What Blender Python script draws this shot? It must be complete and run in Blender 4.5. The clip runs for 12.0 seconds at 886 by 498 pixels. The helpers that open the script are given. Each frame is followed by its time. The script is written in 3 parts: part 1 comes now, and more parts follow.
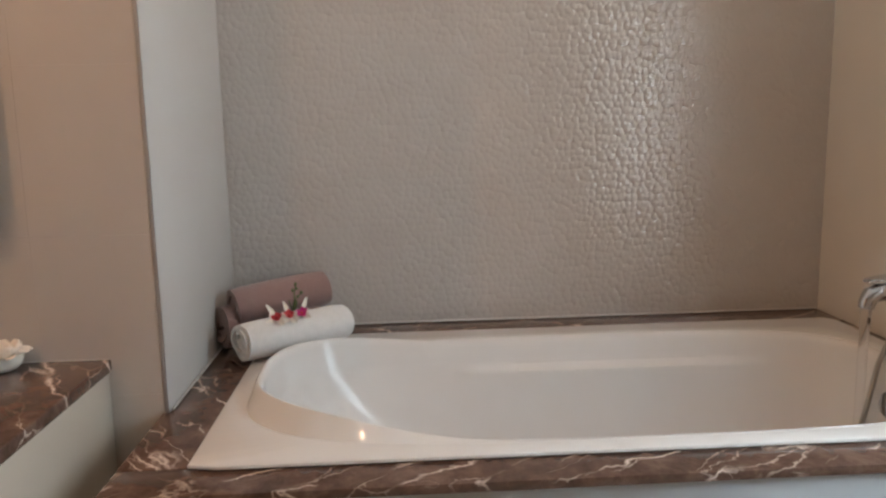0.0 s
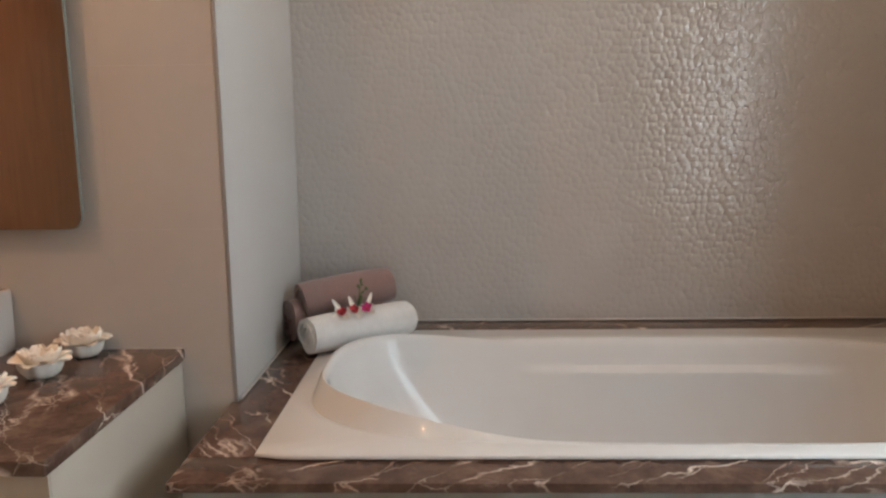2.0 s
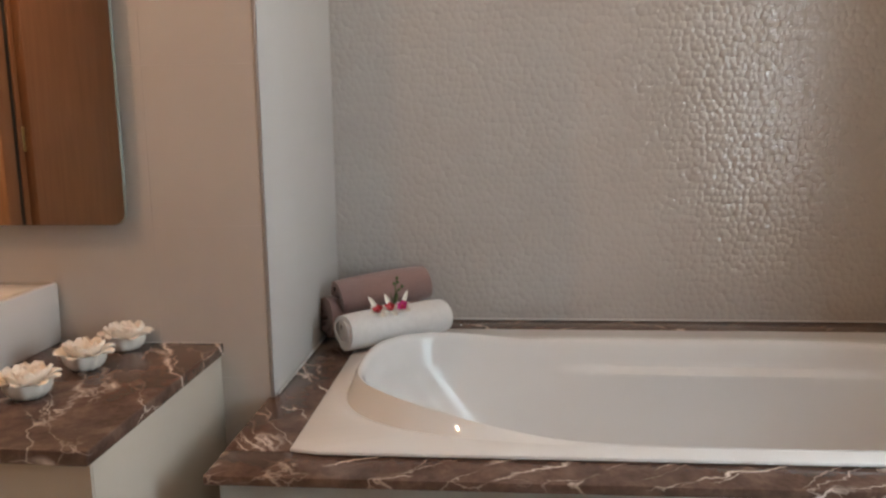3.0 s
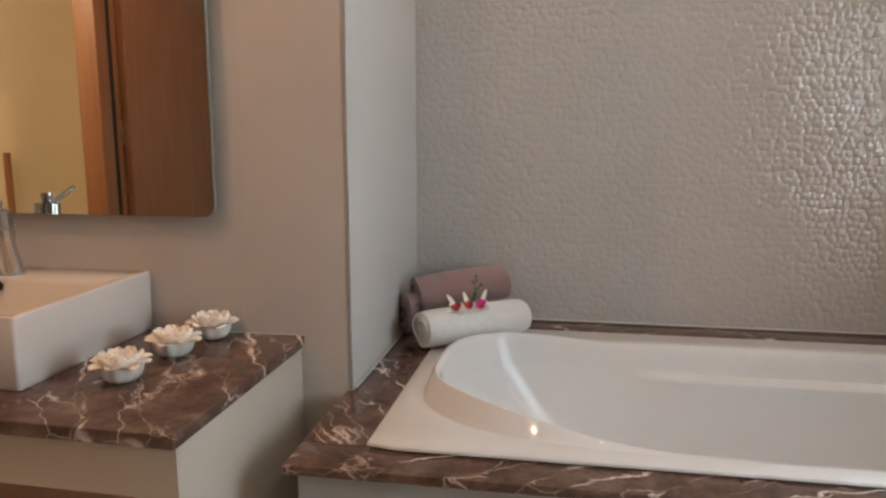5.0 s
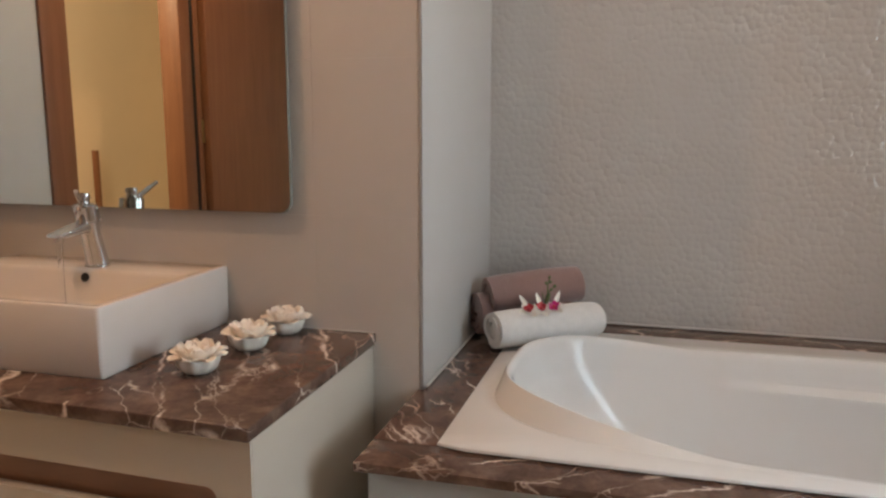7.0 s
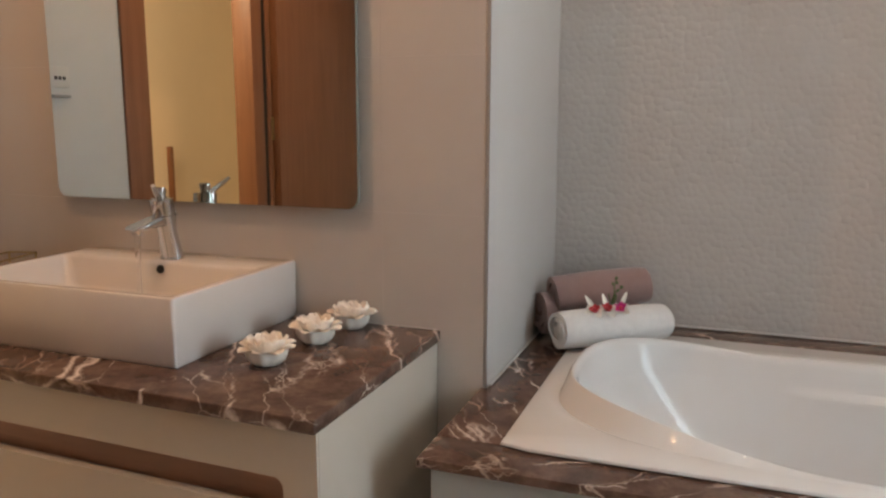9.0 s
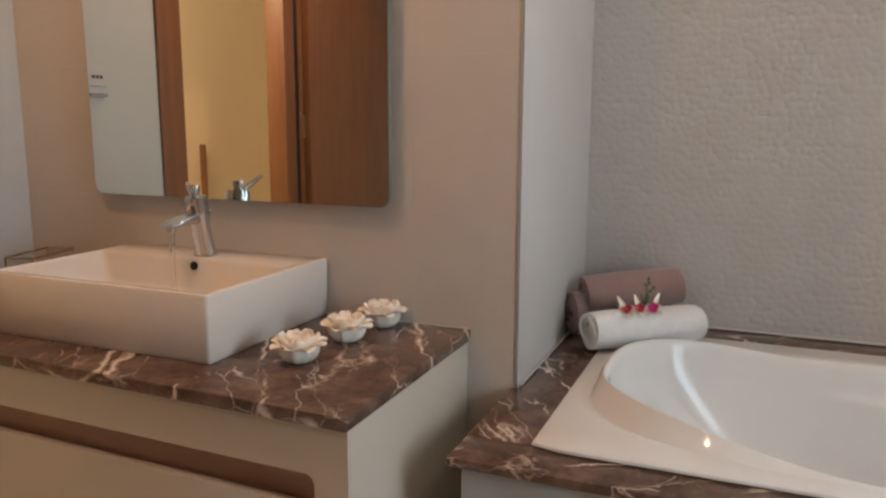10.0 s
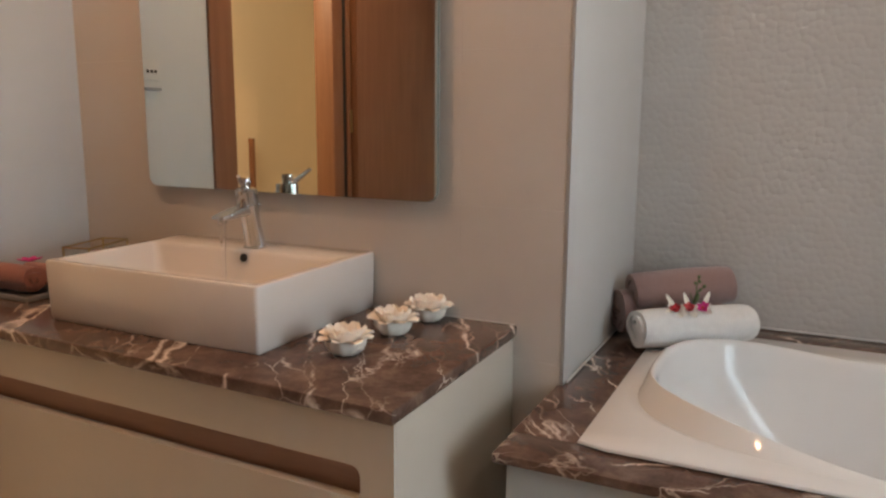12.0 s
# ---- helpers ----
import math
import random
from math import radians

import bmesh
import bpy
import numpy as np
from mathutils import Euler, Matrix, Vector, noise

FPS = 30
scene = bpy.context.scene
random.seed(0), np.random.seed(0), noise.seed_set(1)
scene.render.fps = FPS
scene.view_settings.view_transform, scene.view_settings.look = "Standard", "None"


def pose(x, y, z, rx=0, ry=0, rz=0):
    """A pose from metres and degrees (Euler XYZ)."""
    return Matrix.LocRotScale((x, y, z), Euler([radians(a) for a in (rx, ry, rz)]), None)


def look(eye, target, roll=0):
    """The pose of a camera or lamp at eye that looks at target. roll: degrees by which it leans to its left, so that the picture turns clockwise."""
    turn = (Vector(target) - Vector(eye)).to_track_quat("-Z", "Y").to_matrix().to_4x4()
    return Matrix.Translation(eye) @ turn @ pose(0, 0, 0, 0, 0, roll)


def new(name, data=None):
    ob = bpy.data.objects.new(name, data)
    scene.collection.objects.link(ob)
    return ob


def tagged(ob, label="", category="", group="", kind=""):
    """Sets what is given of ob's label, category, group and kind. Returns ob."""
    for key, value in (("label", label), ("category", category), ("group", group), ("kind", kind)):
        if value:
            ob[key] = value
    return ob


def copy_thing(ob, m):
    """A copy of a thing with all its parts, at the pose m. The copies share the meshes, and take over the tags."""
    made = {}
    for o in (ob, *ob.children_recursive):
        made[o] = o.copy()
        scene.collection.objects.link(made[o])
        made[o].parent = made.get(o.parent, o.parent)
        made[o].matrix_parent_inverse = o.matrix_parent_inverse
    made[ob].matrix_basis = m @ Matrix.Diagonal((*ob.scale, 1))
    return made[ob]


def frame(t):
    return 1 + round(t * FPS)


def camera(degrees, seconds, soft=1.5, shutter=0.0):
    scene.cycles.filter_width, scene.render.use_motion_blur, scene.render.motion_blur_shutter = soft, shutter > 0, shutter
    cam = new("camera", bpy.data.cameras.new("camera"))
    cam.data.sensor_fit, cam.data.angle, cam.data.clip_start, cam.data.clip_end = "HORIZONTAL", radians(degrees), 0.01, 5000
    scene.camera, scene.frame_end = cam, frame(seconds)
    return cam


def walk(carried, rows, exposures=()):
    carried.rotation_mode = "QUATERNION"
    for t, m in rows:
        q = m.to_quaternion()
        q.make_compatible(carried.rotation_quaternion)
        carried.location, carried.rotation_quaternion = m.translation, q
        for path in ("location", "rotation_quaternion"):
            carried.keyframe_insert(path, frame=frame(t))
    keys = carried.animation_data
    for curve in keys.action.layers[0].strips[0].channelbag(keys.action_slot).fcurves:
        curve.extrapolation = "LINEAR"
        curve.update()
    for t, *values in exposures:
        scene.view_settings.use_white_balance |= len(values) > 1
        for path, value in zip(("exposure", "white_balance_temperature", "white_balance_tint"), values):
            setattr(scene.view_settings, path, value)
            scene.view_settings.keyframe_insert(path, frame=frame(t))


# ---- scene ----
cam = camera(60.50, 12.0, soft=2.4)
PATH = [  # seconds, place, yaw, pitch, roll
    (0.0, 0.5173, -0.0591, 1.1863, -3.264, -9.061, -1.144),
    (0.5, 0.5155, -0.0654, 1.1923, -2.051, -9.157, -1.005),
    (1.0, 0.5148, -0.0662, 1.1931, -0.827, -9.201, -0.925),
    (1.5, 0.5169, -0.0666, 1.1925, 0.470, -9.181, -0.806),
    (2.0, 0.5170, -0.0677, 1.1937, 1.627, -9.243, -0.756),
    (2.5, 0.5215, -0.0699, 1.1952, 3.047, -9.273, -0.767),
    (3.0, 0.5206, -0.0679, 1.1943, 4.476, -9.329, -0.676),
    (5.0, 0.5121, -0.0559, 1.1936, 10.399, -9.448, -0.140),
    (5.5, 0.5081, -0.0480, 1.1901, 11.760, -9.376, -0.056),
    (6.0, 0.5053, -0.0440, 1.1875, 13.180, -9.345, -0.080),
    (6.5, 0.5012, -0.0410, 1.1860, 14.355, -9.324, -0.003),
    (7.0, 0.4970, -0.0369, 1.1846, 15.652, -9.334, -0.006),
    (9.0, 0.4870, -0.0361, 1.1833, 20.353, -9.481, 0.145),
    (9.5, 0.4818, -0.0366, 1.1838, 21.345, -9.544, 0.164),
    (10.0, 0.4785, -0.0355, 1.1834, 22.479, -9.598, 0.208),
    (10.5, 0.4765, -0.0347, 1.1833, 23.409, -9.696, 0.296),
    (11.0, 0.4734, -0.0348, 1.1831, 24.313, -9.776, 0.400),
    (11.5, 0.4716, -0.0351, 1.1826, 25.086, -9.865, 0.400),
    (12.0, 0.4689, -0.0364, 1.1820, 25.753, -9.975, 0.384),
]
walk(cam, [(t, pose(x, y, z, 90 + p, 0, w) @ pose(0, 0, 0, 0, 0, r)) for t, x, y, z, w, p, r in PATH])

# ---- world and lights ----
scene.view_settings.exposure = -0.34
world = bpy.data.worlds.new("world")
scene.world = world
world.use_nodes = True
wn = world.node_tree.nodes
sky = wn.new("ShaderNodeTexSky")
sky.sky_type, sky.sun_disc, sky.sun_elevation, sky.sun_rotation = "NISHITA", False, radians(40), radians(200)
world.node_tree.links.new(sky.outputs[0], wn["Background"].inputs[0])
wn["Background"].inputs[1].default_value = 0.10


def area_lamp(name, m, power, colour, sx, sy, shape="RECTANGLE"):
    d = bpy.data.lights.new(name, "AREA")
    d.energy, d.color, d.shape, d.size, d.size_y = power, colour, shape, sx, sy
    ob = new(name, d)
    ob.matrix_world = m
    return ob


def spot_lamp(name, at, power, colour, cone, blend=0.6, radius=0.018):
    d = bpy.data.lights.new(name, "SPOT")
    d.energy, d.color, d.spot_size, d.spot_blend, d.shadow_soft_size = power, colour, radians(cone), blend, radius
    ob = new(name, d)
    ob.location = at
    return ob


# Plan: the bath niche opens behind the vanity wall, x = 0 is the niche's left side.
XL, XR = -1.512, 1.8705          # left and right room walls
YV, YB, YS = 1.5685, 2.2865, -1.60  # vanity wall, niche back wall, wall behind the camera
ZC, ZD, ZK = 2.50, 0.58, 0.705   # ceiling, bath deck, vanity counter
WARM, SOFT, COOL = (1.0, 0.57, 0.30), (1.0, 0.77, 0.57), (0.74, 0.89, 1.0)
WINDOWS = [(0.52, 0.96, 0.70, 1.95)]  # in the right wall: y0, y1, z0, z1

for (y0, y1, z0, z1), watts in zip(WINDOWS, (18.0,)):
    mid = (0.5 * (y0 + y1), 0.5 * (z0 + z1))
    area_lamp("window_daylight", look((XR + 0.10, *mid), (0, *mid)), watts, COOL, y1 - y0 - 0.11, z1 - z0 - 0.11)
# the last entry is an unseen fill, added to warm the vanity fronts
DOWNLIGHTS = [(-0.95, 0.66, 48, WARM), (-0.13, 1.08, 12, WARM), (0.57, 1.78, 10, SOFT), (1.34, 1.72, 14, SOFT), (-0.50, -0.30, 11, WARM)]
for dx, dy, watts, tint in DOWNLIGHTS:
    spot_lamp("downlight_beam", (dx, dy, ZC - 0.035), watts, tint, 150, 0.4)
area_lamp("corridor_lamp", look((-2.05, 1.12, 2.35), (-2.10, 0.3, 0.6)), 40, (1.0, 0.72, 0.46), 0.3, 0.3)


# ---- materials ----
def material(name, colour, rough=0.5, metal=0.0, spec=0.5, coat=0.0):
    m = bpy.data.materials.new(name)
    m.use_nodes = True
    b = m.node_tree.nodes["Principled BSDF"]
    b.inputs["Base Color"].default_value = (*colour, 1)
    b.inputs["Roughness"].default_value, b.inputs["Metallic"].default_value = rough, metal
    b.inputs["Specular IOR Level"].default_value, b.inputs["Coat Weight"].default_value = spec, coat
    return m


def node(m, kind, **values):
    n = m.node_tree.nodes.new(kind)
    for k, v in values.items():
        n.inputs[k].default_value = v
    return n


def link(m, a, b):
    m.node_tree.links.new(a, b)


def coords(m, scale=(1, 1, 1), turn=(0, 0, 0)):
    g, p = node(m, "ShaderNodeNewGeometry"), node(m, "ShaderNodeMapping")
    p.inputs["Scale"].default_value, p.inputs["Rotation"].default_value = scale, [radians(a) for a in turn]
    link(m, g.outputs["Position"], p.inputs["Vector"])
    return p.outputs["Vector"]


def ramp(m, fac, stops):
    r = node(m, "ShaderNodeValToRGB")
    els = r.color_ramp.elements
    while len(els) < len(stops):
        els.new(0.5)
    for e, (at, c) in zip(els, stops):
        e.position, e.color = at, (*c, 1)
    link(m, fac, r.inputs["Fac"])
    return r.outputs["Color"]


def mottled(m, colour, vary, scale, rough=None, bump=0.0, bump_scale=200.0):
    """Two scales of slight colour change, uneven gloss and a fine relief."""
    b = m.node_tree.nodes["Principled BSDF"]
    v = coords(m)
    a = node(m, "ShaderNodeTexNoise", Scale=scale, Detail=6.0, Roughness=0.6)
    link(m, v, a.inputs["Vector"])
    lo, hi = [c * (1 - vary) for c in colour], [min(1, c * (1 + vary)) for c in colour]
    link(m, ramp(m, a.outputs["Fac"], [(0.3, lo), (0.7, hi)]), b.inputs["Base Color"])
    if rough:
        n = node(m, "ShaderNodeMapRange")
        n.inputs["To Min"].default_value, n.inputs["To Max"].default_value = rough
        link(m, a.outputs["Fac"], n.inputs["Value"])
        link(m, n.outputs["Result"], b.inputs["Roughness"])
    if bump:
        f = node(m, "ShaderNodeTexNoise", Scale=bump_scale, Detail=3.0)
        link(m, v, f.inputs["Vector"])
        u = node(m, "ShaderNodeBump", Strength=bump, Distance=0.002)
        link(m, f.outputs["Fac"], u.inputs["Height"])
        link(m, u.outputs["Normal"], b.inputs["Normal"])
    return m


def marble(name, turn, patch=None, width=0.012):
    """Dark brown marble with broken white veins."""
    m = material(name, (0.06, 0.04, 0.035), 0.2)
    b = m.node_tree.nodes["Principled BSDF"]
    v = coords(m, (1, 1, 1), turn)
    warp = node(m, "ShaderNodeTexNoise", Scale=6.5, Detail=5.0, Roughness=0.6)
    link(m, v, warp.inputs["Vector"])
    off = node(m, "ShaderNodeVectorMath")
    off.operation = "MULTIPLY_ADD"
    link(m, warp.outputs["Color"], off.inputs[0])
    off.inputs[1].default_value = (0.09, 0.09, 0.09)
    link(m, v, off.inputs[2])
    st = node(m, "ShaderNodeMapping")
    st.inputs["Scale"].default_value = (1.0, 0.13, 1.0)
    link(m, off.outputs[0], st.inputs["Vector"])

    def veins(scale, width, seed):
        c = node(m, "ShaderNodeTexVoronoi", Scale=scale, Randomness=1.0)
        c.feature = "DISTANCE_TO_EDGE"
        s = node(m, "ShaderNodeMapping")
        s.inputs["Location"].default_value = (seed, seed * 0.7, seed * 1.3)
        link(m, st.outputs[0], s.inputs["Vector"])
        link(m, s.outputs[0], c.inputs["Vector"])
        return ramp(m, c.outputs["Distance"], [(0.0, (1, 1, 1)), (width * 0.6, (0.6, 0.6, 0.6)), (width * 1.5, (0, 0, 0))])

    fade = node(m, "ShaderNodeTexNoise", Scale=5.0, Detail=3.0)
    link(m, v, fade.inputs["Vector"])
    keep = ramp(m, fade.outputs["Fac"], [(0.46, (0, 0, 0)), (0.55, (1, 1, 1))])
    fade2 = node(m, "ShaderNodeTexNoise", Scale=11.0, Detail=3.0)
    link(m, v, fade2.inputs["Vector"])
    keep2 = ramp(m, fade2.outputs["Fac"], [(0.44, (0, 0, 0)), (0.64, (0.6, 0.6, 0.6))])

    def times(a, c, how="MULTIPLY"):
        x = node(m, "ShaderNodeMix")
        x.data_type, x.blend_type, x.inputs[0].default_value = "RGBA", how, 1.0
        link(m, a, x.inputs[6])
        link(m, c, x.inputs[7])
        return x.outputs[2]

    mask = times(times(veins(8.0, width, 0.0), keep), times(veins(19.0, 0.020, 3.1), keep2), "LIGHTEN")
    if patch:
        # a crushed white cluster of short veins
        far = node(m, "ShaderNodeVectorMath")
        far.operation = "DISTANCE"
        wob = node(m, "ShaderNodeVectorMath")
        wob.operation = "MULTIPLY_ADD"
        geo = node(m, "ShaderNodeNewGeometry")
        link(m, warp.outputs["Color"], wob.inputs[0])
        wob.inputs[1].default_value = (0.10, 0.10, 0.0)
        link(m, geo.outputs["Position"], wob.inputs[2])
        link(m, wob.outputs[0], far.inputs[0])
        far.inputs[1].default_value = (patch[0] + 0.05, patch[1] + 0.05, patch[2])
        near = ramp(m, far.outputs["Value"], [(0.025, (0.8, 0.8, 0.8)), (0.065, (0, 0, 0))])
        mask = times(mask, times(veins(34.0, 0.09, 1.7), near), "LIGHTEN")
    cloud = node(m, "ShaderNodeTexNoise", Scale=15.0, Detail=9.0, Roughness=0.72)
    link(m, off.outputs[0], cloud.inputs["Vector"])
    body = ramp(m, cloud.outputs["Fac"], [(0.30, (0.050, 0.029, 0.021)), (0.50, (0.102, 0.060, 0.045)), (0.70, (0.175, 0.113, 0.088))])
    mix = node(m, "ShaderNodeMix")
    mix.data_type = "RGBA"
    link(m, mask, mix.inputs[0])
    link(m, body, mix.inputs[6])
    mix.inputs[7].default_value = (0.72, 0.59, 0.51, 1)
    link(m, mix.outputs[2], b.inputs["Base Color"])
    u = node(m, "ShaderNodeBump", Strength=0.06, Distance=0.002)
    link(m, cloud.outputs["Fac"], u.inputs["Height"])
    link(m, u.outputs["Normal"], b.inputs["Normal"])
    return m


def wood(name, dark, light, axis_scale):
    m = material(name, light, 0.42)
    b = m.node_tree.nodes["Principled BSDF"]
    v = coords(m, axis_scale)
    a = node(m, "ShaderNodeTexNoise", Scale=6.0, Detail=7.0, Roughness=0.65, Distortion=0.6)
    link(m, v, a.inputs["Vector"])
    link(m, ramp(m, a.outputs["Fac"], [(0.3, dark), (0.7, light)]), b.inputs["Base Color"])
    u = node(m, "ShaderNodeBump", Strength=0.12, Distance=0.001)
    link(m, a.outputs["Fac"], u.inputs["Height"])
    link(m, u.outputs["Normal"], b.inputs["Normal"])
    return m


def terry(name, colour):
    m = material(name, colour, 0.95, spec=0.1)
    m.node_tree.nodes["Principled BSDF"].inputs["Sheen Weight"].default_value = 0.3
    return mottled(m, colour, 0.05, 60.0, bump=1.0, bump_scale=300.0)


TILE = mottled(material("satin_tile", (0.45, 0.40, 0.35), 0.3), (0.45, 0.398, 0.348), 0.03, 2.5, (0.26, 0.36), 0.04, 60)
SIDE_TILE = mottled(material("side_tile", (0.58, 0.52, 0.45), 0.3), (0.58, 0.52, 0.45), 0.012, 1.2, (0.27, 0.31), 0.04, 60)
GLOSS_TILE = mottled(material("gloss_tile", (0.55, 0.53, 0.50), 0.12), (0.55, 0.53, 0.50), 0.02, 2.0, (0.14, 0.2), 0.03, 8)
RELIEF = mottled(material("relief_tile", (0.46, 0.425, 0.392), 0.14, spec=0.85), (0.46, 0.425, 0.392), 0.03, 3.0, (0.025, 0.045))
GROUT = mottled(material("grout", (0.45, 0.398, 0.348), 0.9), (0.45, 0.398, 0.348), 0.06, 20)
PLASTER = mottled(material("white_paint", (0.80, 0.79, 0.77), 0.7), (0.80, 0.79, 0.77), 0.025, 3.0, bump=0.1, bump_scale=120)
LEFT_PAINT = mottled(material("pale_wall", (0.46, 0.475, 0.47), 0.45), (0.46, 0.475, 0.47), 0.03, 2.0, bump=0.05, bump_scale=90)
YELLOW = mottled(material("corridor_paint", (0.80, 0.68, 0.51), 0.6), (0.80, 0.68, 0.51), 0.03, 2.0)
FLOOR = mottled(material("floor_tile", (0.62, 0.58, 0.53), 0.3), (0.62, 0.58, 0.53), 0.08, 6.0, (0.25, 0.4))
ACRYLIC = mottled(material("white_acrylic", (0.80, 0.79, 0.77), 0.1, spec=0.24), (0.63, 0.61, 0.59), 0.012, 1.5, (0.04, 0.07))
CERAMIC = mottled(material("white_ceramic", (0.62, 0.56, 0.51), 0.1, coat=0.4), (0.62, 0.56, 0.51), 0.015, 3.0, (0.08, 0.14))
LACQUER = mottled(material("cream_lacquer", (0.46, 0.405, 0.335), 0.32), (0.46, 0.405, 0.335), 0.02, 3.0, (0.28, 0.36))
PALE_BLUE = mottled(material("pale_panel", (0.41, 0.44, 0.455), 0.3), (0.41, 0.44, 0.455), 0.02, 3.0, (0.25, 0.34))
MARBLE = marble("brown_marble", (0, 0, -34), width=0.030)
MARBLE_SIDE = marble("brown_marble_side", (0, 0, -34), (0.038, 1.302, 0.58), 0.018)
MARBLE_ROW = marble("brown_marble_long", (0, 0, 62), width=0.017)
WOOD_DOOR = wood("door_veneer", (0.165, 0.068, 0.030), (0.225, 0.098, 0.046), (5.0, 5.0, 0.35))
WOOD_SLOT = wood("slot_veneer", (0.22, 0.118, 0.078), (0.30, 0.165, 0.11), (0.4, 5.0, 5.0))
CHROME = material("chrome", (0.62, 0.63, 0.65), 0.09, 1.0)
STEEL = material("brushed_steel", (0.36, 0.35, 0.33), 0.35, 1.0)
ALLOY = material("trim_alloy", (0.36, 0.34, 0.32), 0.45, 0.3)
BRASS = material("brass_wire", (0.50, 0.40, 0.20), 0.3, 1.0)
MIRROR = material("mirror", (0.81, 0.84, 0.80), 0.01, 1.0)
EDGE_GLASS = material("glass_edge", (0.30, 0.33, 0.30), 0.15)
# real black on the buttons; stands for shade in door gap and overflow
BLACK = material("black_and_gap_shade", (0.012, 0.010, 0.009), 0.6)
SEAL = material("white_sealant", (0.50, 0.48, 0.45), 0.5)
WHITE_TERRY = terry("white_terry", (0.66, 0.635, 0.61))
BROWN_TERRY = terry("mauve_brown_terry", (0.27, 0.17, 0.15))
RED_TERRY = terry("red_brown_terry", (0.32, 0.13, 0.095))
PETAL_CREAM = mottled(material("cream_bisque", (0.84, 0.76, 0.66), 0.5), (0.84, 0.76, 0.66), 0.06, 40, bump=0.2, bump_scale=150)
BOWL_GLAZE = mottled(material("pale_glaze", (0.72, 0.69, 0.62), 0.25), (0.72, 0.69, 0.62), 0.05, 30, bump=0.15, bump_scale=60)
PETAL_WHITE = mottled(material("orchid_white", (0.80, 0.78, 0.70), 0.55), (0.80, 0.78, 0.70), 0.06, 60)
PETAL_RED = mottled(material("orchid_red", (0.50, 0.05, 0.06), 0.5), (0.50, 0.05, 0.06), 0.35, 120)
PETAL_PINK = mottled(material("orchid_pink", (0.55, 0.02, 0.20), 0.5), (0.55, 0.02, 0.20), 0.3, 120)
GREEN = mottled(material("stem_green", (0.07, 0.10, 0.025), 0.5), (0.07, 0.10, 0.025), 0.3, 80)
TRAY = mottled(material("dark_tray", (0.05, 0.05, 0.052), 0.3), (0.05, 0.05, 0.052), 0.15, 20)
SWITCH = material("switch_plastic", (0.47, 0.48, 0.47), 0.4)
TRAY_RIM = mottled(material("tray_rim", (0.20, 0.20, 0.21), 0.3), (0.20, 0.20, 0.21), 0.1, 30)
GREY = material("grey_plastic", (0.22, 0.24, 0.26), 0.4)
LAMP_GLOW = material("lamp_lens", (0.8, 0.8, 0.8), 0.4)
LAMP_GLOW.node_tree.nodes["Principled BSDF"].inputs["Emission Color"].default_value = (1.0, 0.78, 0.55, 1)
LAMP_GLOW.node_tree.nodes["Principled BSDF"].inputs["Emission Strength"].default_value = 12.0


def clear(name, colour, ior):
    m = material(name, colour, 0.02)
    b = m.node_tree.nodes["Principled BSDF"]
    b.inputs["Transmission Weight"].default_value, b.inputs["IOR"].default_value = 1.0, ior
    return m


GLASS, WATER = clear("window_glass", (0.95, 0.98, 0.97), 1.05), clear("running_water", (0.97, 0.98, 1.0), 1.33)


# ---- mesh helpers ----
def part(name, bm, mat, parent=None, label="", smooth=True):
    me = bpy.data.meshes.new(name)
    bm.normal_update()
    bm.to_mesh(me)
    bm.free()
    me.materials.append(mat)
    if smooth:
        for p in me.polygons:
            p.use_smooth = True
        me.set_sharp_from_angle(angle=radians(38))
    ob = new(name, me)
    if parent:
        ob.parent = parent
    if label:
        ob["label"] = label
    return ob


def empty(name, at=(0, 0, 0), turn=0):
    ob = new(name)
    ob.empty_display_size = 0.05
    ob.matrix_world = pose(*at, 0, 0, turn)
    return ob


def prism(poly, z0, z1, bevel=0.0, seg=2):
    bm = bmesh.new()
    low = [bm.verts.new((x, y, z0)) for x, y in poly]
    top = [bm.verts.new((x, y, z1)) for x, y in poly]
    n = len(poly)
    bm.faces.new(top)
    bm.faces.new(low[::-1])
    for i in range(n):
        bm.faces.new((low[i], low[(i + 1) % n], top[(i + 1) % n], top[i]))
    bmesh.ops.recalc_face_normals(bm, faces=bm.faces)
    if bevel:
        bmesh.ops.bevel(bm, geom=[e for e in bm.edges if e.calc_face_angle(0) > 0.5], offset=bevel, segments=seg, affect="EDGES", profile=0.5)
    return bm


def box(x0, x1, y0, y1, z0, z1, bevel=0.0, seg=2):
    return prism([(x0, y0), (x1, y0), (x1, y1), (x0, y1)], z0, z1, bevel, seg)


def tube(path, radii, seg=16, caps=True):
    """A round tube along points, its radius given for each."""
    bm, rings = bmesh.new(), []
    pts = [Vector(p) for p in path]
    if not hasattr(radii, "__len__"):
        radii = [radii] * len(pts)
    ref = None
    for i, p in enumerate(pts):
        d = (pts[min(i + 1, len(pts) - 1)] - pts[max(i - 1, 0)]).normalized()
        if ref is None:
            ref = d.orthogonal().normalized()
        ref = (ref - d * ref.dot(d)).normalized()
        side = d.cross(ref)
        rings.append([bm.verts.new(p + radii[i] * (math.cos(a) * ref + math.sin(a) * side)) for a in (2 * math.pi * k / seg for k in range(seg))])
    for a, b in zip(rings, rings[1:]):
        for k in range(seg):
            bm.faces.new((a[k], a[(k + 1) % seg], b[(k + 1) % seg], b[k]))
    if caps:
        bm.faces.new(rings[0][::-1])
        bm.faces.new(rings[-1])
    bmesh.ops.recalc_face_normals(bm, faces=bm.faces)
    return bm


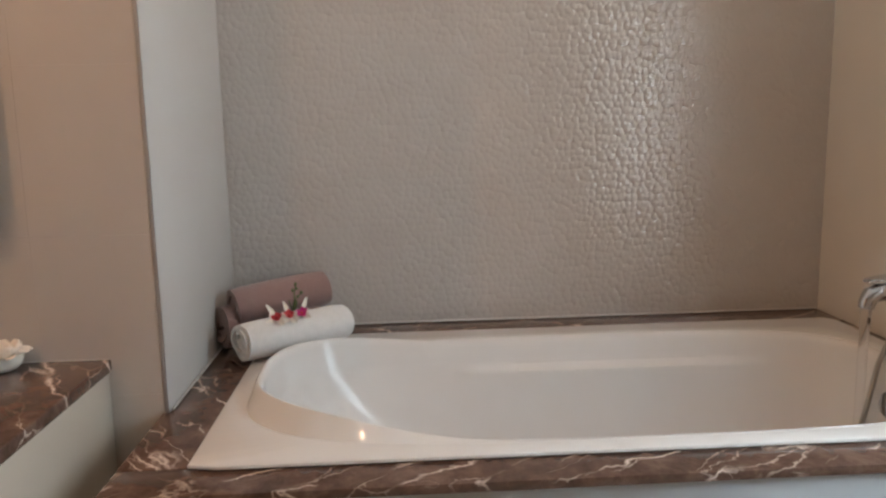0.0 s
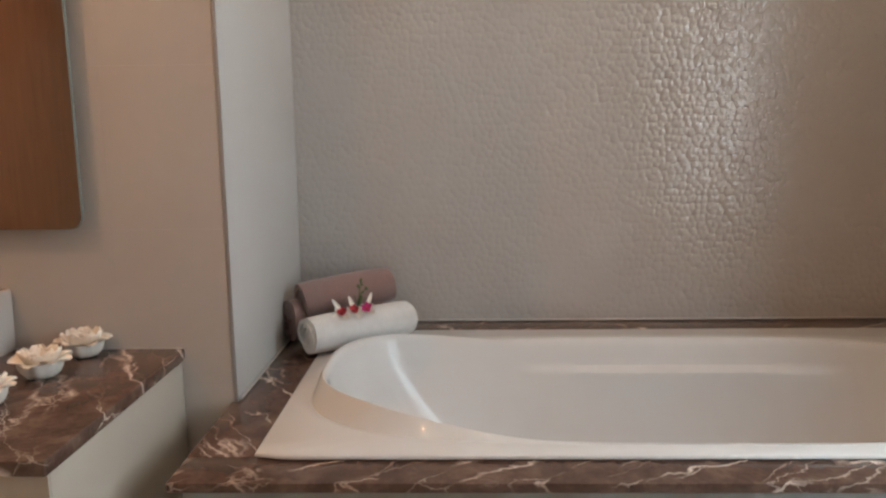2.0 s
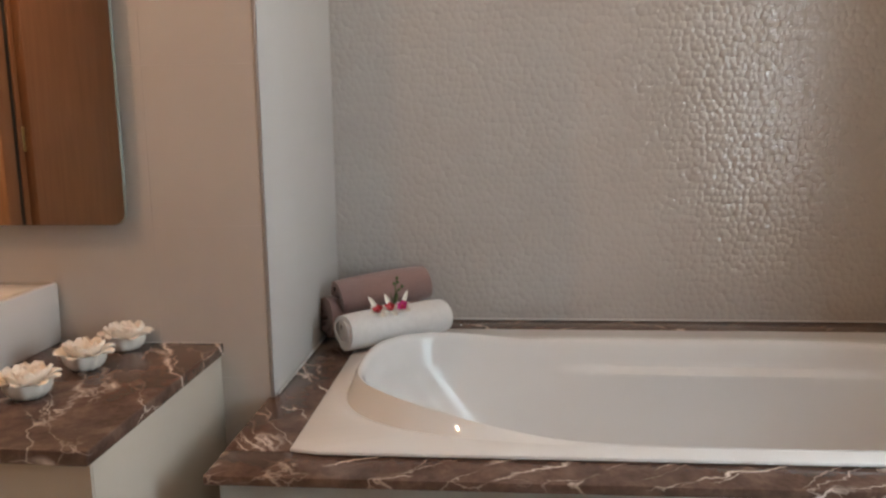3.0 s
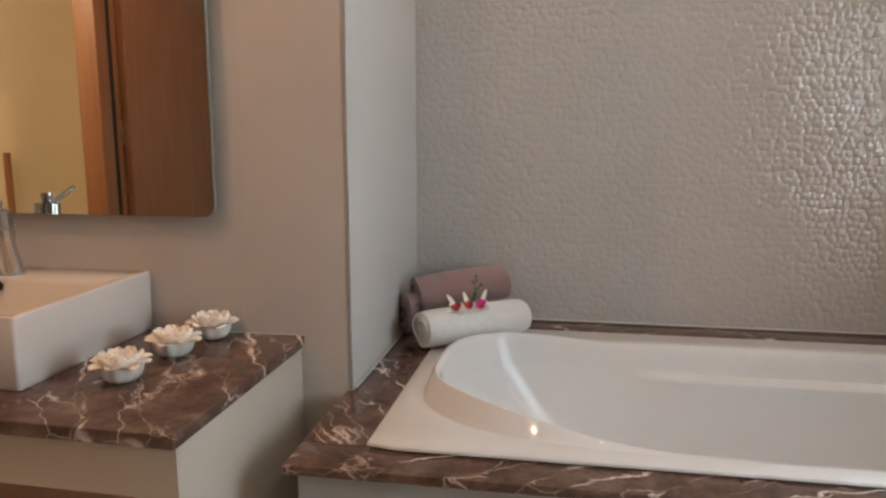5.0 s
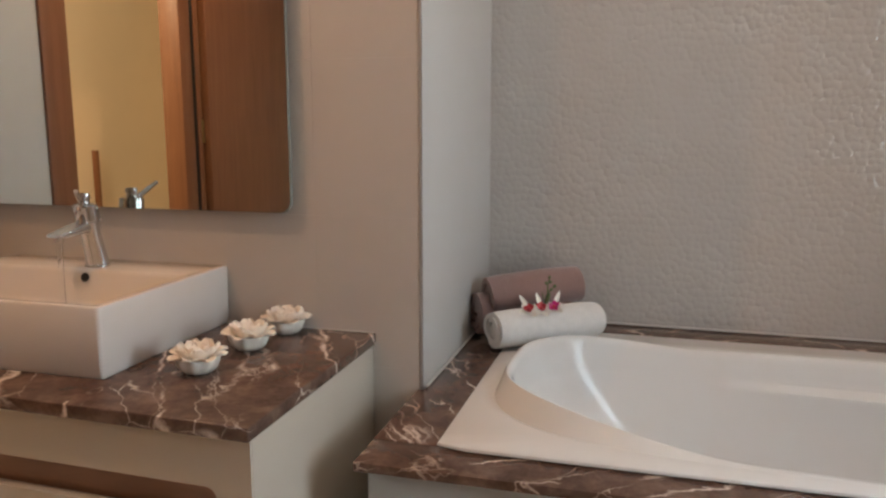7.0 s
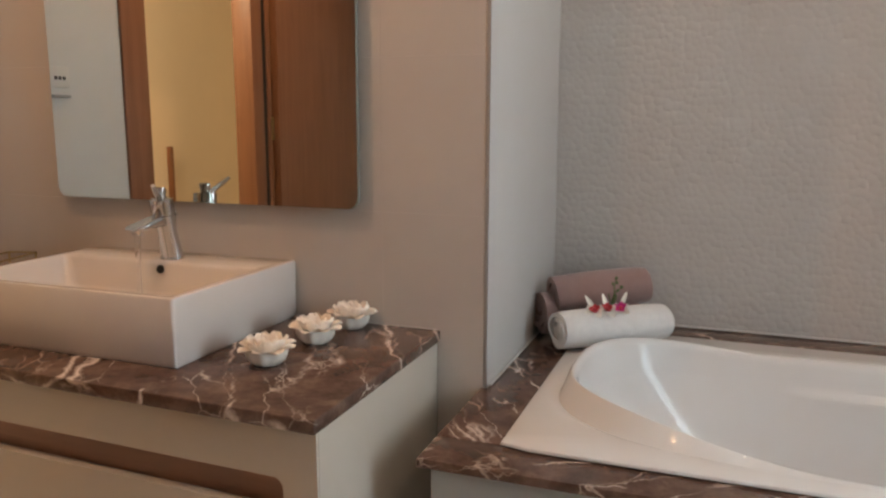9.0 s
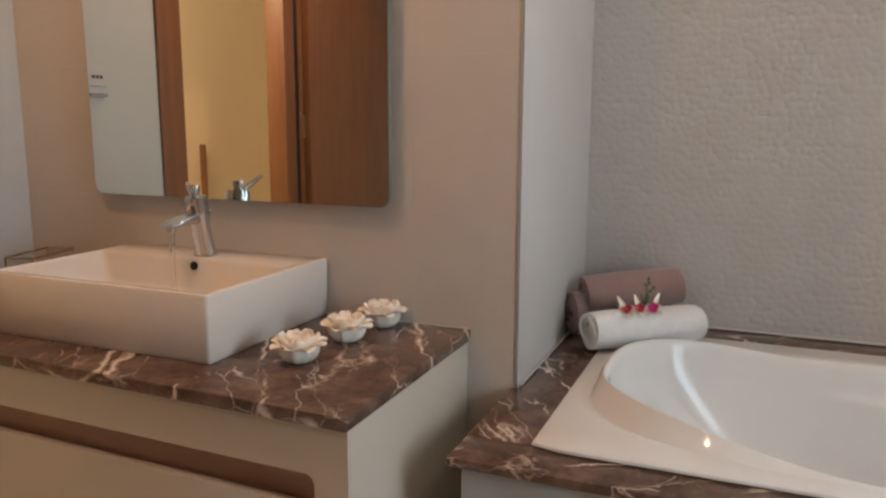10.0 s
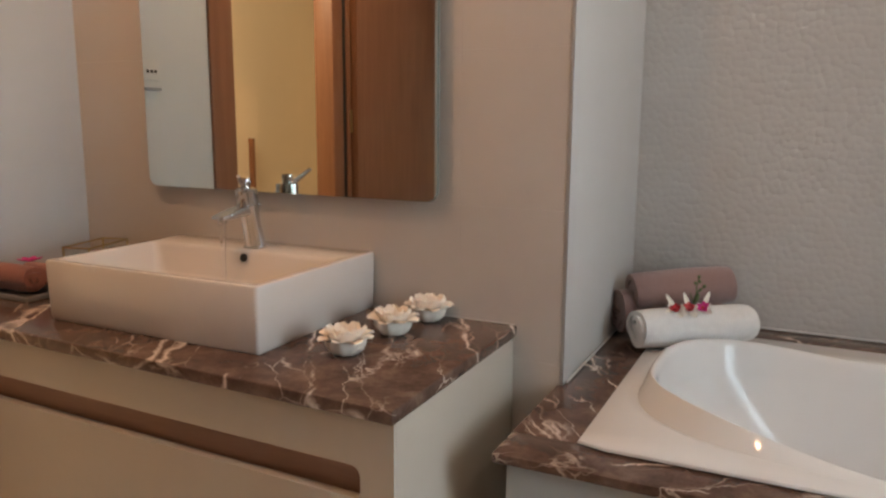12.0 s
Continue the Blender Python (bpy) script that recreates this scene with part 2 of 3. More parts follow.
def loft(rings, cap_first=False, cap_last=False, closed=True):
    """Skin over rings of equal length."""
    bm = bmesh.new()
    vs = [[bm.verts.new(p) for p in r] for r in rings]
    n = len(rings[0])
    for a, b in zip(vs, vs[1:]):
        for k in range(n if closed else n - 1):
            bm.faces.new((a[k], a[(k + 1) % n], b[(k + 1) % n], b[k]))
    if cap_first:
        bm.faces.new(vs[0][::-1])
    if cap_last:
        bm.faces.new(vs[-1])
    bmesh.ops.recalc_face_normals(bm, faces=bm.faces)
    return bm


def lathe(profile, seg=32, lobes=0, lobe=0.0):
    return loft([[(r * (1 + lobe * math.cos(lobes * a)) * math.cos(a), r * (1 + lobe * math.cos(lobes * a)) * math.sin(a), z)
                  for a in (2 * math.pi * k / seg for k in range(seg))] for r, z in profile], True, True)


def structure(ob, label, category):
    return tagged(ob, label, category, kind="structure")


def rounded(x0, x1, z0, z1, r, seg=6):
    """Outline of a rectangle with round corners."""
    out = []
    for cx, cz, a0 in ((x1 - r, z0 + r, -90), (x1 - r, z1 - r, 0), (x0 + r, z1 - r, 90), (x0 + r, z0 + r, 180)):
        out += [(cx + r * math.cos(radians(a0 + 90 * k / seg)), cz + r * math.sin(radians(a0 + 90 * k / seg))) for k in range(seg + 1)]
    return out


def upright_plate(outline, y0, y1, bevel=0.0):
    """An outline in x and z, given depth along y."""
    bm = prism(outline, y0, y1, bevel)
    for v in bm.verts:
        v.co = (v.co.x, v.co.z, v.co.y)
    bmesh.ops.recalc_face_normals(bm, faces=bm.faces)
    return bm


# ---- the room's shell ----
structure(part("floor", box(XL - 0.8, XR + 0.2, YS - 0.1, YB + 0.1, -0.1, 0.0), FLOOR), "pale stone tile bathroom floor", "floor")
structure(part("ceiling", box(XL - 0.9, XR + 0.2, YS - 0.1, YB + 0.1, ZC, ZC + 0.1), PLASTER), "plain white painted bathroom ceiling", "ceiling")
wall_vanity = structure(part("wall_vanity", box(XL - 0.15, -0.009, YV + 0.006, YB + 0.15, 0, ZC), GROUT), "beige satin-tiled wall behind the vanity", "wall")
structure(part("wall_south", box(XL - 0.1, XR + 0.1, YS - 0.1, YS, 0, ZC), TILE), "plain beige tiled wall opposite the bath", "wall")

# right wall, with the window opening cut through it
wall_right = structure(empty("wall_right"), "warm beige tiled wall with one window", "wall")
a0, a1, z0, z1 = WINDOWS[0]
for a in ((YS - 0.1, a0, 0, ZC), (a1, YB + 0.15, 0, ZC), (a0, a1, 0, z0), (a0, a1, z1, ZC)):
    part("wall_panel", box(XR, XR + 0.15, *a), SIDE_TILE, wall_right)
for i, (y0, y1, z0, z1) in enumerate(WINDOWS):
    window = structure(empty(f"window_{i + 1}"), "white-framed bathroom window letting in daylight", "window")
    for n, b in (("window_frame", (XR + 0.04, XR + 0.09, y0, y0 + 0.05, z0, z1)), ("window_frame", (XR + 0.04, XR + 0.09, y1 - 0.05, y1, z0, z1)),
                 ("window_frame", (XR + 0.04, XR + 0.09, y0 + 0.05, y1 - 0.05, z0, z0 + 0.05)), ("window_frame", (XR + 0.04, XR + 0.09, y0 + 0.05, y1 - 0.05, z1 - 0.05, z1)),
                 ("window_sill", (XR - 0.03, XR + 0.04, y0 - 0.02, y1 + 0.02, z0 - 0.025, z0 - 0.002))):
        part(n, box(*b, 0.004), PLASTER, window)
    pane = part("pane", box(XR + 0.055, XR + 0.061, y0 + 0.051, y1 - 0.051, z0 + 0.051, z1 - 0.051), GLASS, window)
    pane.visible_shadow = False

# left wall with the doorway to the lit corridor
DY0, DY1, DZ = 0.154, 0.85, 2.06
wall_left = structure(empty("wall_left"), "pale painted wall with an open doorway", "wall")
for a in ((YS - 0.1, DY0, 0, ZC), (DY1, YV + 0.006, 0, ZC), (DY0, DY1, DZ, ZC)):
    part("wall_panel", box(XL - 0.085, XL, *a), LEFT_PAINT, wall_left)
door = structure(empty("door_1"), "brown veneered door standing wide open in its frame", "door")
part("door_frame", box(XL - 0.09, XL + 0.012, DY1 - 0.02, DY1 + 0.10, 0, DZ + 0.08, 0.003), WOOD_DOOR, door)
part("door_frame", box(XL - 0.088, XL + 0.012, DY0 - 0.06, DY0 + 0.02, 0, DZ + 0.08, 0.003), WOOD_DOOR, door)
part("door_frame", box(XL - 0.09, XL + 0.012, DY0 + 0.02, DY1 - 0.02, DZ, DZ + 0.08, 0.003), WOOD_DOOR, door)
# solid black strip in place of the shade between frame and leaf
part("door_gap_shade", box(XL, XL + 0.006, DY0 - 0.132, DY0 - 0.06, 0, DZ + 0.06), BLACK, door, "black strip for the shade in the hinge gap")
part("door_edge", box(XL + 0.006, XL + 0.012, DY0 - 0.124, DY0 - 0.090, 0.01, DZ + 0.02, 0.001), WOOD_DOOR, door, "rebated edge of the door")
part("door_leaf", box(XL + 0.004, XL + 0.044, DY0 - 0.945, DY0 - 0.132, 0.01, DZ + 0.02, 0.003), WOOD_DOOR, door)
part("hinge", box(XL + 0.012, XL + 0.018, DY0 - 0.130, DY0 - 0.112, 1.10, 1.205, 0.003), BRASS, door, "pale metal hinge")
structure(part("corridor_wall", box(-2.572, -2.472, -1.2, 2.4, 0, ZC), YELLOW), "warm yellow corridor wall beyond the doorway", "wall")
structure(part("corridor_end", box(-2.472, XL - 0.15, 2.3, 2.4, 0, ZC), YELLOW), "warm yellow end wall of the corridor", "wall")
structure(part("corridor_side", box(-2.472, XL - 0.085, -1.3, -1.2, 0, ZC), YELLOW), "warm yellow side wall of the corridor", "wall")
structure(part("corridor_ceiling", box(-2.572, XL - 0.9, -1.3, 2.4, ZC, ZC + 0.1), PLASTER), "white corridor ceiling", "ceiling")
structure(part("corridor_floor", box(-2.572, XL - 0.8, -1.3, 2.4, -0.1, 0), FLOOR), "stone tile corridor floor", "floor")
pull = tagged(empty("wooden_pull", (-2.472, -0.402, 0)), "slim brown wooden pull on the yellow wall", "handle")
part("bar", box(0, 0.03, -0.013, 0.013, 0.50, 1.044, 0.005), WOOD_DOOR, pull)

switch = tagged(empty("light_switch", (XL, 1.223, 1.319)), "white wall switch plate with three dark buttons", "switch")
part("plate", box(0, 0.005, -0.04, 0.04, -0.03, 0.035, 0.002), SWITCH, switch)
for k in (-1, 0, 1):
    part("button", box(0.0045, 0.008, k * 0.016 - 0.005, k * 0.016 + 0.005, -0.006, 0.004, 0.001), BLACK, switch)
tagged(part("wall_bracket", box(XL, XL + 0.014, 1.190, 1.260, 1.256, 1.266, 0.002), GREY), "small grey bracket on the pale wall", "bracket")

# niche back wall of pebbled relief tile
def relief_wall():
    """One sheet of small uneven domes, a little taller than wide, each leaning its own way."""
    step, cw, ch = 0.0025, 0.0165, 0.0205
    xs, zs = np.arange(-0.004, XR + 0.004, step), np.arange(ZD - 0.01, ZC - 0.002, step)
    nx, nz = len(xs), len(zs)
    rng = np.random.default_rng(7)
    X, Zz = np.meshgrid(xs, zs)
    ci, cj = ((X + 0.06) / cw).astype(int), ((Zz - ZD + 0.06) / ch).astype(int)
    jx, jz, tx, tz, bend = (rng.uniform(-a, a, (cj.max() + 3, ci.max() + 3)) for a in (0.36, 0.36, 0.060, 0.050, 0.40))
    total, lift = np.zeros_like(X), np.zeros_like(X)
    for a in (-1, 0, 1):
        for b in (-1, 0, 1):
            k, i = cj + a, ci + b
            dx = X + 0.06 - (i + 0.5 + jx[k, i] + 0.5 * (k % 2)) * cw
            dz = Zz - ZD + 0.06 - (k + 0.5 + jz[k, i]) * ch
            w = np.exp(-((dx / cw) ** 2 + (dz / ch) ** 2) * 12.5)
            total += w
            lift += w * (-7.0 * (1 + bend[k, i]) * (dx ** 2 + 0.8 * dz ** 2) + tx[k, i] * dx + tz[k, i] * dz)
    Y = YB - 0.0045 - lift / np.maximum(total, 1e-9)
    verts = np.stack([X, Y, Zz], -1).reshape(-1, 3)
    i = np.arange(nx * nz).reshape(nz, nx)
    faces = np.stack([i[:-1, :-1], i[:-1, 1:], i[1:, 1:], i[1:, :-1]], -1).reshape(-1, 4)
    me = bpy.data.meshes.new("relief_tiling")
    me.from_pydata(verts.tolist(), [], faces.tolist())
    me.materials.append(RELIEF)
    for p in me.polygons:
        p.use_smooth = True
    return new("relief_tiling", me)


wall_niche = structure(part("wall_niche", box(-0.009, XR, YB, YB + 0.15, 0, ZC), GROUT), "pebbled grey relief tile wall behind the bath", "wall")
relief = relief_wall()
relief.parent = wall_niche
structure(part("edge_trim", box(-0.0085, 0.0006, YV - 0.0015, YV + 0.006, ZD + 0.001, ZC, 0.001), ALLOY), "thin grey metal trim on the tile corner", "trim")

# ---- bath surround and tub ----
TX0, TX1, TY0, TY1 = 0.119, 1.8275, 1.257, 2.1312
YD, DX = 1.168, -0.012
surround = tagged(empty("bath_surround", (0, 0, 0)), "brown veined marble bath surround with a pale panel", "bath surround")
T = 0.019
part("front_slab", box(DX, XR - 0.002, YD, TY0 + 0.02, ZD - T, ZD, 0.003), MARBLE_ROW, surround)
part("side_slab", prism([(DX, TY0 + 0.0205), (TX0 + 0.02, TY0 + 0.0205), (TX0 + 0.02, YB - 0.008), (0.002, YB - 0.008), (0.002, YV - 0.002), (DX, YV - 0.002)], ZD - T, ZD, 0.001), MARBLE_SIDE, surround)
part("back_slab", box(TX0 + 0.0205, XR - 0.002, TY1 - 0.02, YB - 0.008, ZD - T, ZD, 0.001), MARBLE_ROW, surround)
part("end_slab", box(TX1 - 0.02, XR - 0.002, TY0 + 0.0205, TY1 - 0.0205, ZD - T, ZD, 0.001), MARBLE, surround)
part("front_panel", box(DX + 0.022, XR - 0.002, YD + 0.02, YD + 0.045, 0.0, ZD - T - 0.0005, 0.002), PALE_BLUE, surround, "pale satin front panel")
part("side_panel", box(DX + 0.022, DX + 0.045, YD + 0.0455, YV - 0.002, 0.0, ZD - T - 0.0005, 0.002), PALE_BLUE, surround, "pale satin side panel")
structure(part("sealant_bead", prism([(0.0022, YV + 0.01), (0.008, YV + 0.01), (0.008, YB - 0.006), (0.0022, YB - 0.006)], ZD + 0.0002, ZD + 0.006, 0.002), SEAL), "thin white sealant bead along the marble", "sealant")
structure(part("sealant_bead", box(0.009, XR - 0.003, YB - 0.0125, YB - 0.006, ZD + 0.0002, ZD + 0.006, 0.002), SEAL), "thin white sealant bead along the marble", "sealant")


def tub():
    """A rectangular acrylic tub: flat rim, dished shoulder at the reclining end, sloped well."""
    N = 160
    cx, cy = 0.970, 1.662

    def oval(xl, xr, yf, yb, nl, nr, z, front=1.0, back=1.0):
        ring = []
        for k in range(N):
            a = 2 * math.pi * k / N
            c, s = math.cos(a), math.sin(a)
            rx, n = (xr - cx, nr) if c > 0 else (cx - xl, nl * (back if s > 0 else front))
            ry = (yb - cy) if s > 0 else (cy - yf)
            d = (abs(c / rx) ** n + abs(s / ry) ** n) ** (-1 / n)
            ring.append((cx + d * c, cy + d * s, z))
        return ring

    def rect(grow, z):
        ring = []
        for k in range(N):
            a = 2 * math.pi * k / N
            c, s = math.cos(a), math.sin(a)
            tx = ((TX1 + grow - cx) if c > 0 else (cx - TX0 + grow)) / max(abs(c), 1e-6)
            ty = ((TY1 + grow - cy) if s > 0 else (cy - TY0 + grow)) / max(abs(s), 1e-6)
            d = min(tx, ty)
            ring.append((cx + d * c, cy + d * s, z))
        return ring

    top = ZD + 0.012
    rings = [rect(-0.004, ZD + 0.0008), rect(0.0, ZD + 0.004), rect(-0.001, top - 0.003), rect(-0.005, top)]

    def crest(ring, drop, share=1.0):
        """Lift a ring to the raised back rest at the left end."""
        out = []
        for x, y, z in ring:
            u = min(1.0, max(0.0, (0.69 - x) / 0.456))
            out.append((x, y, z + 0.041 * share * u * u * (3 - 2 * u) - drop))
        return out

    foot = (0.150, 1.758, 1.298, 2.034)
    inner = (0.186, 1.7393, 1.309, 2.014)
    END = (0.80, 1.2)  # the back rest is rounder towards the room
    rings += [oval(foot[0] - 0.010, foot[1] + 0.006, foot[2] - 0.006, foot[3] + 0.006, 3.2, 4.2, top), oval(*foot, 3.2, 4.2, top + 0.0006),
              crest(oval(foot[0] + 0.014, foot[1] - 0.002, foot[2] + 0.004, foot[3] - 0.004, 3.2, 4.2, top - 0.0075, 0.95, 1.1), 0.0, 0.05),
              crest(oval(inner[0] - 0.008, inner[1] + 0.004, inner[2] - 0.003, inner[3] + 0.003, 3.05, 4.1, top, *END), 0.0002, 0.82),
              crest(oval(inner[0] - 0.003, inner[1] + 0.002, inner[2] - 0.001, inner[3] + 0.001, 3.0, 4.1, top, *END), 0.0006, 0.98),
              crest(oval(*inner, 3.0, 4.0, top, *END), 0.0015),
              crest(oval(inner[0] + 0.006, inner[1] - 0.003, inner[2] + 0.003, inner[3] - 0.003, 3.0, 4.0, top, *END), 0.006),
              crest(oval(inner[0] + 0.012, inner[1] - 0.006, inner[2] + 0.007, inner[3] - 0.007, 2.95, 4.0, top, *END), 0.018)]
    for f in (0.03, 0.05, 0.065, 0.08, 0.09, 0.10, 0.11, 0.12, 0.14, 0.17, 0.20, 0.24, 0.28, 0.33, 0.4, 0.48, 0.58, 0.68, 0.78, 0.85, 0.9, 0.94, 0.97, 0.99, 1.0):
        g = f if f < 0.85 else 0.85 + (f - 0.85) * 2.2
        n = 2.9 - 0.3 * f
        rings.append(oval(inner[0] + 0.012 + 0.40 * g, inner[1] - 0.006 - 0.12 * g, inner[2] + 0.007 + 0.13 * g, inner[3] - 0.007 - 0.13 * g,
                          n, 4.0 - 0.6 * f, top - 0.030 - 0.378 * (1 - (1 - f) ** 1.6), *END))
    bm = loft(rings, cap_last=True)
    # arm rest: a long soft ledge swelling out of the far side
    for v in bm.verts:
        if v.co.y > 1.80 and 0.669 < v.co.x < 1.540 and v.co.z < top - 0.04:
            u = math.sin(math.pi * (v.co.x - 0.669) / 0.871) ** 0.6
            d = top - 0.076 - v.co.z
            v.co.y -= 0.030 * u / (1 + math.exp(-d / 0.0025)) * math.exp(-max(0.0, d) / 0.10)
    return bm


bath = tagged(empty("bathtub"), "glossy white acrylic bathtub set in brown marble", "bathtub")
part("shell", tub(), ACRYLIC, bath)
part("drain", lathe([(0.001, 0.0), (0.034, 0.0), (0.036, 0.003), (0.030, 0.006), (0.001, 0.007)], 24), CHROME, bath, "round chrome drain").location = (1.302, 1.662, ZD + 0.012 - 0.41)
over = part("overflow_plate", lathe([(0.001, 0), (0.033, 0), (0.036, 0.005), (0.03, 0.012), (0.001, 0.014)], 28), CHROME, bath, "round chrome overflow plate")
over.matrix_local = pose(1.7145, 1.662, 0.49, 0, -80, 0)


def bath_mixer():
    """Chrome deck-mounted bath filler with a lever, running water and a hose."""
    t = tagged(empty("bath_mixer", (1.790, 1.722, ZD + 0.0125)), "chrome bath mixer tap running on the tub rim", "tap")
    part("base", lathe([(0.001, 0), (0.030, 0), (0.030, 0.006), (0.022, 0.012), (0.001, 0.012)], 28), CHROME, t)
    part("body", tube([(0, 0, 0.012), (0, 0, 0.06), (-0.006, 0, 0.11), (-0.014, 0, 0.15)], [0.020, 0.019, 0.023, 0.027], 24), CHROME, t)
    part("spout", tube([(-0.004, 0, 0.128), (-0.04, 0, 0.142), (-0.075, 0, 0.143), (-0.098, 0, 0.134), (-0.106, 0, 0.118), (-0.107, 0, 0.108)], [0.022, 0.022, 0.021, 0.020, 0.018, 0.017], 20), CHROME, t)
    rings = []
    for d, w, h, z in ((0.022, 0.016, 0.006, 0.160), (-0.01, 0.024, 0.012, 0.164), (-0.06, 0.021, 0.008, 0.168), (-0.10, 0.017, 0.005, 0.166), (-0.112, 0.012, 0.002, 0.164)):
        rings.append([(d, py, z + pz) for py, pz in rounded(-w, w, -h, h, min(w, h) * 0.8, 4)])
    part("lever", loft(rings, True, True), CHROME, t)
    part("hose", tube([(-0.012, 0.0, 0.05), (-0.045, -0.004, 0.045), (-0.075, -0.01, -0.01), (-0.10, -0.02, -0.09), (-0.13, -0.03, -0.18), (-0.15, -0.045, -0.30)],
                      [0.007, 0.007, 0.006, 0.006, 0.006, 0.006], 12), STEEL, t, "ribbed steel shower hose")
    part("water", tube([(-0.107, 0, 0.107), (-0.1072, 0, 0.05), (-0.1074, 0, -0.05), (-0.1076, 0, -0.20)], [0.012, 0.0105, 0.010, 0.009], 14), WATER, t, "clear falling water")
    t.scale = (1.1, 1.1, 1.2)
    return t


bath_mixer()

# ---- vanity ----
# the front runs slightly off the wall's line: (x, y) of its two ends
FR, FL = (-0.115, 0.9884), (XL + 0.002, 1.025)


def front(x, inset=0.0):
    f = (x - FR[0]) / (FL[0] - FR[0])
    return FR[1] + f * (FL[1] - FR[1]) + inset


counter = tagged(empty("vanity_counter"), "polished brown marble vanity counter with white veins", "countertop")
part("slab", prism([FR, (FR[0], YV + 0.005), (FL[0], YV + 0.005), FL], ZK - 0.027, ZK, 0.0035, 3), MARBLE, counter)
part("wall_joint", box(FL[0] + 0.002, FR[0] - 0.004, YV - 0.005, YV - 0.0005, ZK + 0.0002, ZK + 0.003, 0.001), GROUT, counter, "thin beige joint along the wall")
vanity = tagged(empty("vanity_cabinet"), "cream lacquered vanity cabinet with a recessed brown grip", "cabinet")
CX1, CX0, CT = -0.121, XL + 0.003, ZK - 0.0275


def slab(x0, x1, in0, in1, za, zb, bevel=0.002):
    return prism([(x1, front(x1, in0)), (x1, front(x1, in1)), (x0, front(x0, in1)), (x0, front(x0, in0))], za, zb, bevel)


part("side_panel", prism([(CX1 - 0.018, front(CX1, 0.022)), (CX1, front(CX1, 0.022)), (CX1, YV - 0.001), (CX1 - 0.018, YV - 0.001)], 0.12, CT, 0.001), LACQUER, vanity)
part("carcass", prism([(CX1 - 0.019, front(CX1, 0.044)), (CX1 - 0.019, YV - 0.002), (CX0, YV - 0.002), (CX0, front(CX0, 0.044))], 0.12, CT - 0.001), WOOD_SLOT, vanity, "brown grip recess")


def grip_front():
    """The front with its long grip slot cut through, round at the corner."""
    x0, x1, za, zb = CX0, CX1 - 0.001, 0.12, CT - 0.001
    hx1, h0, h1, r = -0.190, 0.522, 0.583, 0.02
    hole = [(x0, h0), (hx1 - r, h0)] + [(hx1 - r + r * math.sin(radians(k * 15)), h0 + r - r * math.cos(radians(k * 15))) for k in range(1, 7)]
    hole += [(hx1 - r + r * math.cos(radians(k * 15)), h1 - r + r * math.sin(radians(k * 15))) for k in range(0, 7)] + [(x0, h1)]
    low = [(x0, za), (x1, za), (x1, 0.5 * (h0 + h1))]
    bm = bmesh.new()

    def plate(outline):
        f = [bm.verts.new((x, front(x, 0.016), z)) for x, z in outline]
        b = [bm.verts.new((x, front(x, 0.036), z)) for x, z in outline]
        n = len(outline)
        bm.faces.new(f)
        bm.faces.new(b[::-1])
        for i in range(n):
            bm.faces.new((f[i], b[i], b[(i + 1) % n], f[(i + 1) % n]))

    mid = len(hole) // 2
    plate(low + [(hx1, 0.5 * (h0 + h1))] + hole[:mid][::-1])
    plate([(x1, 0.5 * (h0 + h1)), (x1, zb), (x0, zb)] + hole[mid:][::-1] + [(hx1, 0.5 * (h0 + h1))])
    bmesh.ops.recalc_face_normals(bm, faces=bm.faces)
    return bm


part("drawer_front", grip_front(), LACQUER, vanity, smooth=False)
part("plinth", prism([(CX1 - 0.04, front(CX1, 0.08)), (CX1 - 0.04, YV - 0.01), (CX0, YV - 0.01), (CX0, front(CX0, 0.08))], 0.0, 0.119), WOOD_SLOT, vanity)

# vessel basin
BFR, BFL, BBR, BBL = (-0.492, 1.113), (-1.108, 1.113), (-0.492, YV - 0.003), (-1.108, YV - 0.003)
ZB = 0.848


def basin_at(u, v):
    """u from left to right, v from front to back."""
    a = [BFL[i] + u * (BFR[i] - BFL[i]) for i in (0, 1)]
    b = [BBL[i] + u * (BBR[i] - BBL[i]) for i in (0, 1)]
    return [a[i] + v * (b[i] - a[i]) for i in (0, 1)]


def basin_shell():
    def ring(u0, u1, v0, v1, r, z):
        return [(*basin_at(u, v), z) for u, v in rounded(u0, u1, v0, v1, r, 5)]
    z = ZB
    return loft([ring(0.012, 0.988, 0.02, 0.99, 0.010, ZK + 0.0005), ring(0.004, 0.996, 0.006, 0.997, 0.012, ZK + 0.012), ring(0, 1, 0, 1, 0.014, z - 0.006),
                 ring(0.003, 0.997, 0.004, 0.996, 0.014, z - 0.0015), ring(0.008, 0.992, 0.012, 0.99, 0.014, z),
                 ring(0.024, 0.974, 0.034, 0.715, 0.03, z), ring(0.028, 0.970, 0.041, 0.708, 0.03, z - 0.0025), ring(0.033, 0.965, 0.049, 0.700, 0.03, z - 0.010),
                 ring(0.065, 0.930, 0.095, 0.670, 0.05, z - 0.070), ring(0.10, 0.89, 0.14, 0.64, 0.06, z - 0.088), ring(0.16, 0.80, 0.22, 0.57, 0.07, z - 0.096)],
                cap_first=True, cap_last=True)


